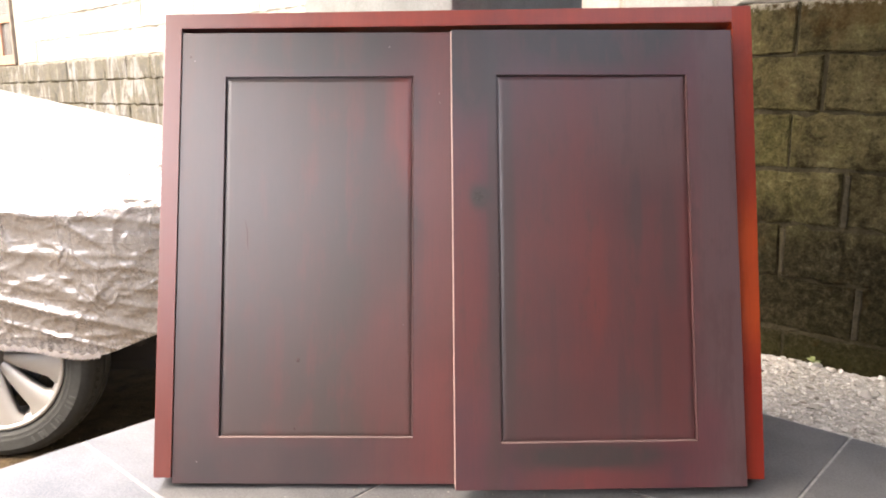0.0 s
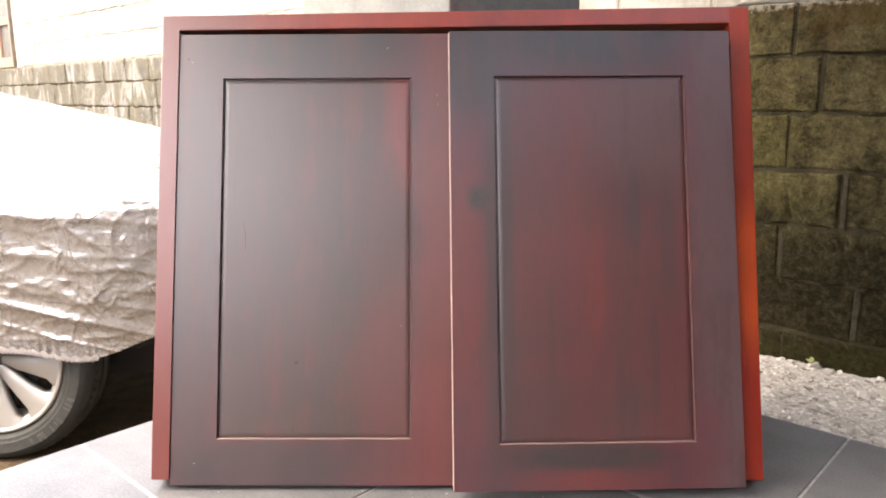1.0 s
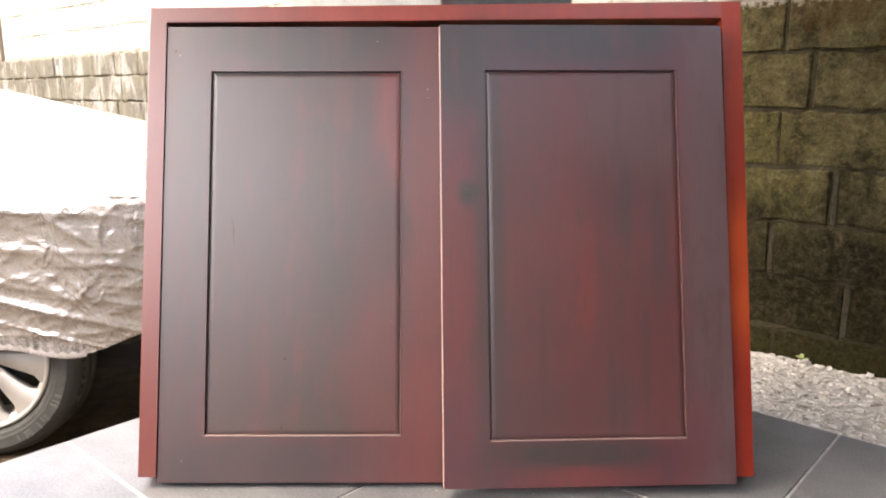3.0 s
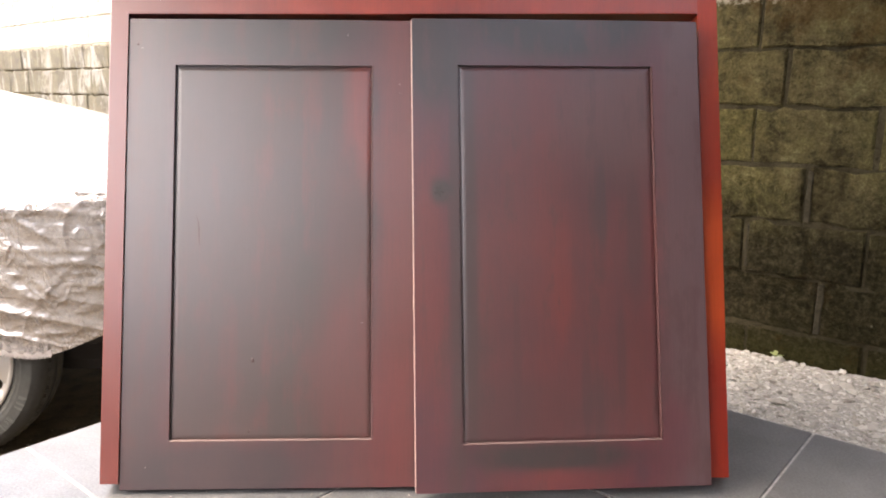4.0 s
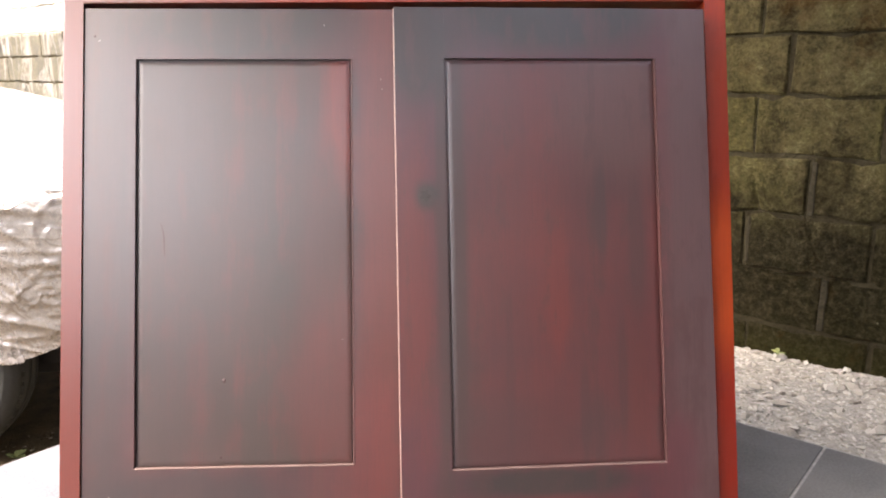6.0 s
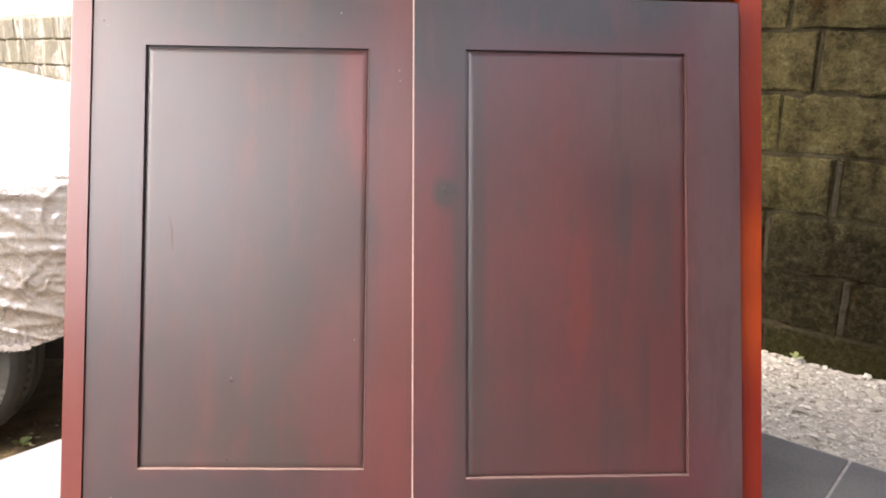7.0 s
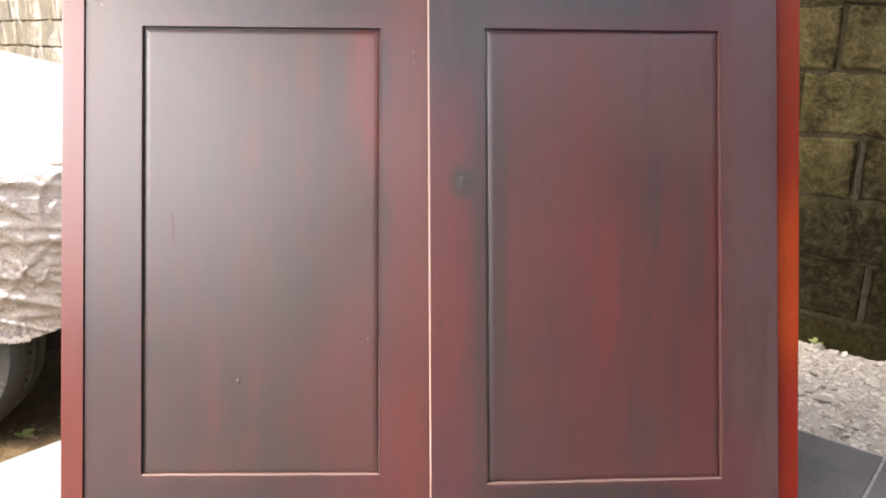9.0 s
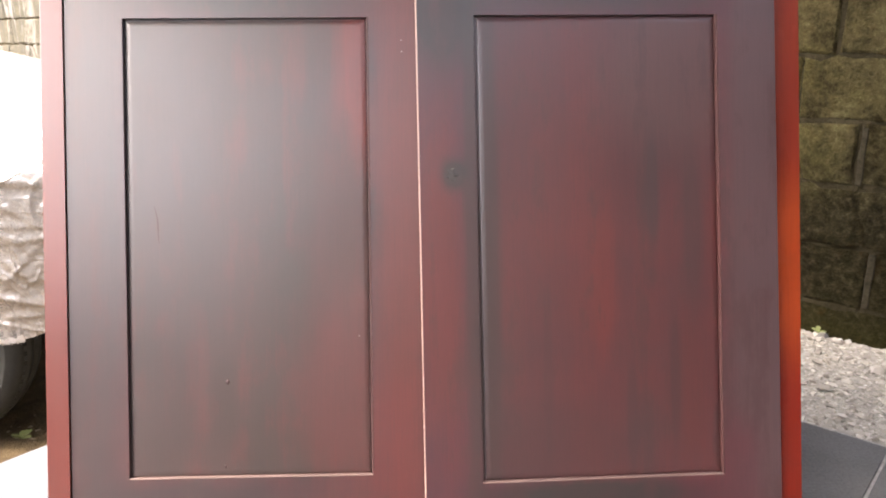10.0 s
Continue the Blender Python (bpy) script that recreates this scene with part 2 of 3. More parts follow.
def block_material(name, mossy):
    n = Nodes(name)
    w = n.world_place()
    grit = n.noise(120, 3, 0.7, w)
    patch = n.noise(9, 5, 0.62, w, 0.3)
    big = n.noise(2.1, 4, 0.6, w)
    if mossy:
        mid = n.noise(44, 8, 0.76, w, 0.15)
        z = n.axis(w, 2)
        # more moss and brown to the right, paler and greyer to the left
        damp = n.ramp(n.math('ADD', n.axis(w, 0), n.math('MULTIPLY', big, 0.8)), (0.0, 0.12), (0.95, 1.0))
        c = n.ramp(n.mix(0.16, n.mix(0.38, patch, mid), grit), (0.39, (0.036, 0.028, 0.012)), (0.48, (0.104, 0.087, 0.040)), (0.55, (0.165, 0.139, 0.070)), (0.63, (0.28, 0.24, 0.155)))
        drip = n.ramp(n.noise(5.5, 6, 0.7, n.mapped((1, 1, 0.35), (5, 2, 0), w), 0.6), (0.50, 0.0), (0.60, 0.8))
        c = n.mix(damp, n.mix(drip, n.mix(0.65, c, (0.20, 0.20, 0.19)), (0.42, 0.42, 0.41)), c)
        moss = n.ramp(n.mix(0.28, mid, grit), (0.38, (0.050, 0.046, 0.014)), (0.50, (0.098, 0.090, 0.028)), (0.62, (0.165, 0.150, 0.050)))
        c = n.mix(n.math('MULTIPLY', n.math('MULTIPLY', n.ramp(n.mix(0.5, patch, big), (0.44, 0.0), (0.55, 1.0)), 0.60), damp), c, moss)
        # darker towards the bottom, along an uneven line
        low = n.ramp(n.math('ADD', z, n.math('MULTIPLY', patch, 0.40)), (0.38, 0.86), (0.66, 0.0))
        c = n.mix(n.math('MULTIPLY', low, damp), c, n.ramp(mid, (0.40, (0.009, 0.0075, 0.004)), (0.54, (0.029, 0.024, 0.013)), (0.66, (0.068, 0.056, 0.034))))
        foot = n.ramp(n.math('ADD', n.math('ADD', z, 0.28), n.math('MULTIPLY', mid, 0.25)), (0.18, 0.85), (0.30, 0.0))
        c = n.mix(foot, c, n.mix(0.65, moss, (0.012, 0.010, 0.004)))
        rust = n.ramp(n.noise(3.1, 5, 0.7, n.mapped((1, 1, 1), (3, 7, 1), w)), (0.54, 0.0), (0.64, 0.5))
        c = n.mix(n.math('MULTIPLY', rust, damp), c, (0.085, 0.042, 0.010))
        spots = n.ramp(n.voronoi(17, w), (0.03, 0.8), (0.08, 0.0))
        c = n.mix(n.math('MULTIPLY', spots, n.ramp(patch, (0.52, 0.0), (0.58, 1.0))), c, (0.30, 0.27, 0.20))
        slop = n.ramp(n.math('ADD', n.math('SUBTRACT', z, 1.012), n.math('MULTIPLY', n.math('SUBTRACT', mid, 0.5), 0.14)), (0.0, 0.0), (0.022, 1.0))
        c = n.mix(slop, c, (0.42, 0.385, 0.31))
    else:
        c = n.ramp(n.mix(0.5, patch, grit), (0.42, (0.52, 0.505, 0.47)), (0.58, (0.66, 0.65, 0.61)))
        c = n.mix(n.ramp(n.random(), (0.55, 0.0), (1.0, 0.6)), c, (0.50, 0.44, 0.32))
        c = n.mix(n.ramp(big, (0.55, 0.0), (0.75, 0.4)), c, (0.24, 0.22, 0.17))
    n.set(Base_Color=c, Roughness=0.95, Specular_IOR_Level=0.08)
    a = n.bump(n.noise(30, 6, 0.75, w), 0.75, 0.03)
    n.bump(grit, 0.8, 0.008, a)
    return n.m


m_tile, m_grout = tile_material(), grout_material()
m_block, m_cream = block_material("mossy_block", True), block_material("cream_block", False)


def plain_material(name, lo, hi, scale=6.0, rough=0.85, fine=90, relief=0.3, depth=0.006):
    n = Nodes(name)
    w = n.world_place()
    k = n.mix(0.4, n.noise(scale, 5, 0.6, w), n.noise(fine, 3, 0.65, w))
    n.set(Base_Color=n.ramp(k, (0.3, lo), (0.7, hi)), Roughness=rough, Specular_IOR_Level=0.15)
    n.bump(n.noise(fine, 4, 0.7, w), relief, depth)
    return n.m


# joint mortar, darkened for dirt and for the shade inside the joints
m_mortar = plain_material("mortar_dirt_and_shade", (0.024, 0.020, 0.011), (0.080, 0.067, 0.038), 9, 0.95, 60, 0.9, 0.02)
m_mortar_pale = plain_material("mortar_pale", (0.24, 0.225, 0.19), (0.44, 0.42, 0.36), 8)
m_smear = plain_material("mortar_smear", (0.018, 0.015, 0.009), (0.060, 0.052, 0.034), 50)
m_render = plain_material("cement_render", (0.20, 0.21, 0.20), (0.36, 0.37, 0.36), 14, fine=220, relief=0.5)
# dark paint for the unseen walls, chosen for what the doors reflect
m_unseen_wall = plain_material("unseen_wall_paint", (0.11, 0.10, 0.095), (0.16, 0.15, 0.14), 3, 0.8)
m_ceiling = plain_material("ceiling_paint", (0.20, 0.15, 0.10), (0.27, 0.21, 0.15), 3, 0.85)
m_soil = plain_material("dark_soil", (0.035, 0.026, 0.015), (0.125, 0.092, 0.052), 12, 0.95, 70, 0.8, 0.02)
m_gravel_bed = plain_material("gravel_bed", (0.26, 0.245, 0.22), (0.48, 0.46, 0.42), 40, 0.95, 120, 0.9, 0.01)


def stone_material():
    n = Nodes("crushed_limestone")
    w = n.world_place()
    c = n.ramp(n.island(), (0.0, (0.20, 0.185, 0.155)), (0.5, (0.39, 0.37, 0.325)), (1.0, (0.55, 0.53, 0.485)))
    n.set(Base_Color=n.mix(n.ramp(n.noise(90, 3, 0.6, w), (0.4, 0.0), (0.7, 0.4)), c, (0.42, 0.38, 0.32)), Roughness=0.9)
    n.bump(n.noise(220, 3, 0.6, w), 0.4, 0.004)
    return n.m


def foil_material():
    n = Nodes("silver_cover_film")

    def creases(scale, stretch, width, shift):
        k = n.noise(scale, 2, 0.5, n.mapped(stretch, (shift, shift * 2, 0)), 0.6)
        return n.ramp(k, (0.5 - width, 0.0), (0.5, 1.0), (0.5 + width, 0.0))

    tiny = n.noise(60, 4, 0.6, None, 0.8)
    n.set(Base_Color=n.ramp(n.noise(3, 4, 0.5), (0.3, (0.345, 0.328, 0.318)), (0.7, (0.41, 0.392, 0.382))), Metallic=0.58, Roughness=n.ramp(tiny, (0.3, 0.23), (0.7, 0.31)))
    a = n.bump(creases(2.3, (1, 1, 2.2), 0.05, 1.0), 0.30, 0.008)
    a = n.bump(creases(6.0, (1, 1, 1.5), 0.05, 4.0), 0.25, 0.005, a)
    a = n.bump(creases(4.0, (1.6, 1, 0.8), 0.03, 9.0), 0.35, 0.008, a)
    n.bump(tiny, 0.03, 0.004, a)
    return n.m


m_stone, m_foil = stone_material(), foil_material()
m_hem = Nodes("white_elastic_hem").set(Base_Color=(0.84, 0.82, 0.83, 1), Roughness=0.6).m
m_rubber = plain_material("tyre_rubber", (0.026, 0.027, 0.026), (0.055, 0.057, 0.055), 10, 0.6, 60, 0.15, 0.003)
m_letter = Nodes("tyre_relief").set(Base_Color=(0.05, 0.052, 0.05, 1), Roughness=0.55).m
m_alloy = Nodes("alloy_paint").set(Base_Color=(0.40, 0.39, 0.37, 1), Metallic=0.45, Roughness=0.45).m
m_hub = Nodes("hub_grey").set(Base_Color=(0.11, 0.105, 0.10, 1), Metallic=0.5, Roughness=0.4).m
m_crumb = plain_material("crumbs", (0.08, 0.06, 0.04), (0.24, 0.20, 0.15), 30)
m_black = Nodes("underbody_black").set(Base_Color=(0.010, 0.010, 0.011, 1), Roughness=0.8).m
m_leaf = Nodes("weed_leaf").set(Base_Color=(0.21, 0.24, 0.085, 1), Roughness=0.6).m
m_orange = wood("window_wood", (0.30, 0.15, 0.09), (0.40, 0.21, 0.13), (0.48, 0.27, 0.17), rough=0.5, coat=0.2)
m_post = wood("weathered_post", (0.14, 0.11, 0.09), (0.22, 0.18, 0.14), (0.30, 0.25, 0.20), rough=0.7, coat=0.0)
m_dark_glass = Nodes("window_glass").set(Base_Color=(0.25, 0.25, 0.25, 1), Roughness=0.08, Transmission_Weight=0.6).m

# ---- building helpers ----


def obj(name, bm, material, parent=None, label="", smooth=False):
    me = bpy.data.meshes.new(name)
    bmesh.ops.recalc_face_normals(bm, faces=bm.faces[:])
    bm.to_mesh(me)
    bm.free()
    me.materials.append(material)
    if smooth:
        for p in me.polygons:
            p.use_smooth = True
    ob = new(name, me)
    if parent:
        ob.parent = parent
    if label:
        tagged(ob, label)
    return ob


def part(name, bm, material, parent, label="", smooth=False):
    return obj(name, bm, material, parent, label, smooth)


def empty(name, m, label, category, group=""):
    e = new(name)
    e.empty_display_size = 0.1
    e.matrix_world = m
    return tagged(e, label, category, group, "thing")


def box(x0, x1, y0, y1, z0, z1, bevel=0.0, segments=2, bm=None):
    bm = bm or bmesh.new()
    out = bmesh.ops.create_cube(bm, size=1)
    vs = out["verts"]
    for v in vs:
        v.co = Vector((x0 + (v.co.x + 0.5) * (x1 - x0), y0 + (v.co.y + 0.5) * (y1 - y0), z0 + (v.co.z + 0.5) * (z1 - z0)))
    if bevel:
        es = list({e for v in vs for e in v.link_edges})
        bmesh.ops.bevel(bm, geom=es, offset=bevel, segments=segments, profile=0.6, affect='EDGES')
    return bm


def lathe(profile, steps, bm=None):
    """A ring of (radius, depth) points turned about the y axis."""
    bm = bm or bmesh.new()
    rings = []
    for i in range(steps):
        a = 2 * math.pi * i / steps
        rings.append([bm.verts.new((r * math.cos(a), y, r * math.sin(a))) for r, y in profile])
    for i in range(steps):
        p, q = rings[i], rings[(i + 1) % steps]
        for k in range(len(profile) - 1):
            bm.faces.new((p[k], p[k + 1], q[k + 1], q[k]))
    return bm


# tile and wall directions on the ground
TURN_A = radians(48.1)
DIR_A = Vector((math.cos(TURN_A), math.sin(TURN_A), 0))
DIR_B = Vector((-math.sin(TURN_A), math.cos(TURN_A), 0))
EDGE_A, EDGE_B = 0.733, 0.721          # the porch's two edges
PORCH = Matrix.Rotation(TURN_A, 4, 'Z')  # x along A, y along B
GROUND = -0.59


def structure(ob, label, category):
    return tagged(ob, label, category, kind="structure")


# ---- porch ----
porch_floor = structure(obj("floor", box(-5.0, EDGE_A, -2.4, EDGE_B, -0.62, -0.0032), m_grout), "raised porch floor of dark grey tiles with pale grout", "floor")
porch_floor.matrix_world = PORCH

# ---- ground ----


def ground_height(x, y):
    """Gravel banked against the wall on one side, the lower drive under the car on the other."""
    k = min(1, max(0, (x + 0.25) / 0.9))
    k = k * k * (3 - 2 * k)
    return GROUND + (0.318 + 0.02 * math.sin(1.7 * y)) * k + 0.012 * noise.noise((x * 3, y * 3, 0)) + 0.006 * noise.noise((x * 11, y * 11, 3))


def ground_sheet(x0, x1, y0, y1, n, lift=0.0):
    bm = bmesh.new()
    g = [[bm.verts.new((x0 + (x1 - x0) * i / n, y0 + (y1 - y0) * j / n, 0)) for j in range(n + 1)] for i in range(n + 1)]
    for row in g:
        for v in row:
            v.co.z = ground_height(v.co.x, v.co.y) + lift
    for i in range(n):
        for j in range(n):
            bm.faces.new((g[i][j], g[i + 1][j], g[i + 1][j + 1], g[i][j + 1]))
    return bm


gb = ground_sheet(-8, 8, -8, 8, 160)
rim = [(-8, -8), (8, -8), (8, 8), (-8, 8)]
for (ax, ay), (bx, by) in zip(rim, rim[1:] + rim[:1]):
    q = [gb.verts.new(p) for p in ((ax, ay, GROUND), (bx, by, GROUND), (bx * 60, by * 60, GROUND), (ax * 60, ay * 60, GROUND))]
    gb.faces.new(q)
structure(obj("ground", gb, m_soil, smooth=True), "dark damp soil of the yard", "ground")

# ---- column ----
CW = 0.495
structure(obj("column", box(EDGE_A - CW, EDGE_A - 0.004, EDGE_B - CW, EDGE_B - 0.004, 0.0, 2.75, 0.006), m_render), "square grey cement-rendered porch column", "column").matrix_world = PORCH

# ---- unseen roof and walls, added to block sky light and darken reflections ----
structure(obj("ceiling", box(-2.9, 1.6, -2.0, 1.0, 2.75, 2.9), m_ceiling), "plain brown porch ceiling, unseen, sized to block sky light", "ceiling").matrix_world = PORCH
structure(obj("wall_house", box(-5.0, 1.6, -2.6, -2.4, -0.6, 2.62), m_unseen_wall), "unseen house wall, darkened and sized to shape reflections", "wall").matrix_world = PORCH
structure(obj("wall_behind", box(-5.2, -5.0, -2.6, 6.0, -0.6, 1.5), m_unseen_wall), "unseen low wall, added to cut the sky's reflection", "wall").matrix_world = PORCH

# ---- block wall ----
WALL = Matrix.Translation((1.294, 1.349, 0)) @ Matrix.Rotation(radians(138), 4, 'Z')  # x along the wall, y towards the porch
COURSE, LONG = 0.199, 0.395
FIRST_BED = 0.853
WALL_TOP_DARK = 1.035
wall_low = structure(obj("wall_yard", box(-5.0, 12.5, -0.12, -0.009, -0.62, WALL_TOP_DARK - 0.004), m_mortar), "old concrete block wall, damp and mossy, darker towards the bottom", "wall")
wall_low.matrix_world = WALL
wall_up = structure(obj("wall_upper", box(-5.0, 12.5, -0.12, -0.022, WALL_TOP_DARK, 2.4), m_mortar_pale), "cream concrete block wall above the damp courses", "wall")
wall_up.matrix_world = WALL

# ---- cabinet ----
TOP_L, TOP_R = 0.779 * S, 0.790 * S
HALF = 0.5 * S
DEPTH = 0.085
cabinet = empty("cabinet", BASE, "mahogany-stained two-door wooden cabinet leaning back against the column", "cabinet")


def slanted(x0, x1, y0, y1, z0a, z0b, z1a, z1b, eased):
    """A board whose lower and upper edges may slope from end to end. eased(a, b) picks the edges that are rounded."""
    bm = box(0, 1, y0, y1, 0, 1)
    picked = [e for e in bm.edges if eased(e.verts[0].co.copy(), e.verts[1].co.copy())]
    for v in bm.verts:
        k = v.co.x
        lo, hi = z0a + (z0b - z0a) * k, z1a + (z1b - z1a) * k
        v.co.x, v.co.z = x0 + (x1 - x0) * k, lo + (hi - lo) * v.co.z
    bmesh.ops.bevel(bm, geom=picked, offset=0.002, segments=2, profile=0.6, affect='EDGES')
    return bm


IN_L, IN_R = -0.4708 * S, 0.4668 * S
UNDER_L, UNDER_R = 0.7535 * S, 0.7612 * S
part("side_stile", slanted(-HALF, IN_L, 0, DEPTH, 0, 0, TOP_L, TOP_L + 0.0003, lambda a, b: a.x + b.x == 0), m_frame, cabinet, "lacquered side board, colour darkened to offset the sheen")
part("side_stile", slanted(IN_R, HALF, 0, DEPTH, 0, 0, TOP_R - 0.0003, TOP_R, lambda a, b: a.x + b.x == 2), m_frame_right, cabinet, "lacquered side board, deeper in colour with its sheen cut back")
part("top_rail", slanted(IN_L, IN_R, 0.0, DEPTH - 0.001, UNDER_L, UNDER_R, TOP_L + 0.0003, TOP_R - 0.0003, lambda a, b: a.z + b.z == 0 and a.x != b.x), m_frame, cabinet, "lacquered top board, colour darkened leftwards to offset the sheen")
part("bottom_board", box(IN_L + 0.001, IN_R - 0.001, 0.034, DEPTH - 0.008, 0.004, 0.020, 0.001), m_ply, cabinet)
part("back_panel", box(IN_L + 0.001, IN_R - 0.001, DEPTH - 0.007, DEPTH - 0.001, 0.021, UNDER_L - 0.002), m_ply, cabinet)

DOOR_T = 0.020


def frame_bar(x0, x1, z0, z1, y0, y1):
    return box(x0, x1, y0, y1, z0, z1, 0.0009, 2)


def raised_panel(x0, x1, z0, z1, y_front, y_back, extra=0.0):
    """The panel in a door: a flat field raised out of a shallow groove by a rounded shoulder."""
    bm = bmesh.new()
    rings = []
    for inset, y in ((-0.006, y_back), (0.0029, y_back), (0.0033, y_front + 0.0011), (0.0060, y_front + 0.0005), (0.0092, y_front + 0.0001), (0.0112, y_front), (0.05, y_front)):
        wide = inset + (0.0012 if inset > 0 else 0.0)
        near = inset + (extra if inset > 0 else 0.0)
        rings.append([bm.verts.new((x, y, z)) for x, z in ((x0 + near, z0 + near), (x1 - wide, z0 + near), (x1 - wide, z1 - inset), (x0 + near, z1 - inset))])
    for a, b in zip(rings, rings[1:]):
        for k in range(4):
            bm.faces.new((a[k], a[(k + 1) % 4], b[(k + 1) % 4], b[k]))
    bm.faces.new(rings[-1])
    return bm


def inner_edge(a, b, y, inward, wide=1.0):
    """The eased inner edge of a door frame along one side: a slim sloping strip from the face down into the groove."""
    bm = bmesh.new()
    a, b, d = Vector(a), Vector(b), Vector(inward)
    rows = []
    for out, depth in ((-0.0004, -0.0003), (0.0010, 0.0002), (0.0021, 0.0014), (0.0024, 0.0060)):
        rows.append([bm.verts.new(p + d * out * wide + Vector((0, y + depth, 0))) for p in (a, b)])
    for p, q in zip(rows, rows[1:]):
        bm.faces.new((p[0], p[1], q[1], q[0]))
    return bm


def cabinet_door(x0, x1, z0, z1, px0, px1, pz0, pz1, y, mats, label):
    """A frame-and-panel door with its front at y."""
    wood_m, panel = mats
    core = part("door", box(x0 + 0.02, x1 - 0.02, y + 0.0105, y + DOOR_T - 0.001, z0 + 0.02, z1 - 0.02), wood_m, cabinet, label)
    part("door_stile", frame_bar(x0, px0, z0, z1, y, y + DOOR_T), wood_m, core)
    part("door_stile", frame_bar(px1, x1, z0, z1, y, y + DOOR_T), wood_m, core)
    part("door_rail", box(px0 - 0.0008, px1 + 0.0008, y, y + DOOR_T, pz1, z1), wood_m, core)
    part("door_rail", box(px0 - 0.0008, px1 + 0.0008, y, y + DOOR_T, z0, pz0), wood_m, core)
    part("door_panel", raised_panel(px0, px1, pz0, pz1, y + 0.0042, y + 0.0080, 0.0010 if x0 > -0.1 else 0.0), panel, core)
    part("ledge_highlight", inner_edge((px0, 0, pz0), (px1, 0, pz0), y, (0, 0, 1)), m_ledge_highlight, core, "pale strip painted as light caught on the ledge")
    part("eased_edge", inner_edge((px1, 0, pz0), (px1, 0, pz1), y, (-1, 0, 0), 1.3), m_eased, core, "eased inner edge, wood darkened against reflected sky")
    return core


YL = 0.003
door_l = cabinet_door(-0.4697 * S, 0.0000 * S, -0.0098 * S, 0.7468 * S, -0.3940 * S, -0.0732 * S, 0.0648 * S, 0.6706 * S, YL,
                      (m_door_l, m_panel_l), "dark mahogany door with a raised panel, closed")
RX0, RX1, RZ0, RZ1 = -0.0066 * S, 0.4606 * S, -0.0072 * S, 0.7410 * S
YR = -0.006
door_r = cabinet_door(RX0, RX1, RZ0, RZ1, 0.0670 * S, 0.3836 * S, 0.0658 * S, 0.6652 * S, YR,
                      (m_door_r, m_panel_r), "reddish mahogany door with a raised panel, standing slightly open")
part("bare_edge", box(RX0 - 0.0013, RX0 - 0.0002, YR + 0.0006, YR + DOOR_T - 0.001, RZ0 + 0.002, RZ1 - 0.002, 0.0004, 1), m_raw, door_r, "bare pale wood edge")
kb = bmesh.new()
bmesh.ops.create_uvsphere(kb, u_segments=30, v_segments=24, radius=1)
for v in kb.verts:
    a = math.atan2(v.co.z, v.co.x)
    r = 0.85 + 0.28 * math.cos(5 * a + 0.6) + 0.35 * noise.noise(v.co * 2.3)
    v.co = Vector((0.0345 * S + v.co.x * 0.0085 * r, YR + v.co.y * 0.0002, 0.4630 * S + v.co.z * 0.0095 * r))
part("knot", kb, m_knot, door_r, "small dark knot", True)
hinge = Matrix.Translation((RX1, YR, 0.37 * S))
door_r.matrix_basis = Matrix.Translation((0, -0.016, 0)) @ hinge @ Matrix.Rotation(radians(-0.5), 4, 'Y') @ Matrix.Rotation(radians(2.0), 4, 'Z') @ hinge.inverted()
for dx, dz, r in ((-0.265, 0.191, 0.0032), (-0.269, 0.079, 0.002), (-0.455, 0.705, 0.002)):
    db = bmesh.new()
    bmesh.ops.create_uvsphere(db, u_segments=10, v_segments=6, radius=1)
    for v in db.verts:
        v.co = Vector((dx * S + v.co.x * r, YL + (0.004 if dx > -0.39 else 0) + v.co.y * 0.0006, dz * S + v.co.z * r * 1.3))
    part("dent", db, m_dent, door_l, "small chipped dent", True)

# a long thin scratch and some pale nicks on the closed door
sb = bmesh.new()
prev = None
for i in range(9):
    t = i / 8
    c = Vector(((-0.358 + 0.008 * t + 0.0015 * math.sin(5 * t)) * S, YL + 0.0040, (0.425 - 0.050 * t) * S))
    w = 0.0011 * math.sin(math.pi * (0.06 + 0.88 * t))
    pair = [sb.verts.new(c + Vector((-w, 0, 0))), sb.verts.new(c + Vector((w, 0, 0)))]
    if prev:
        sb.faces.new((prev[0], prev[1], pair[1], pair[0]))
    prev = pair
part("scratch", sb, m_dent, door_l, "fine dark scratch")

for dx, dz, r in ((-0.4545, 0.7050, 0.0014), (-0.4480, 0.6980, 0.0010), (-0.1150, 0.7220, 0.0012), (-0.0300, 0.6400, 0.0011), (-0.0290, 0.6250, 0.0009), (-0.4300, 0.0250, 0.0012), (-0.0900, 0.2500, 0.0009)):
    nb = box(dx * S - r, dx * S + r, YL - 0.0002, YL + 0.0010, dz * S - r * 0.8, dz * S + r * 0.8, r * 0.35, 1)
    part("nick", nb, m_nick, door_l, "tiny pale nick")

# ---- car under its cover ----
CAR = Matrix.Translation((-1.62, 1.20, -0.215)) @ Matrix.Rotation(radians(0.0), 4, 'Z')  # at the hub of the seen wheel; x to the nose, y to the far side
car = empty("covered_car", CAR, "car parked under a crumpled silver plastic cover, alloy wheel showing", "car")
NOSE, TAIL, WIDE = 0.93, -3.3, 1.66


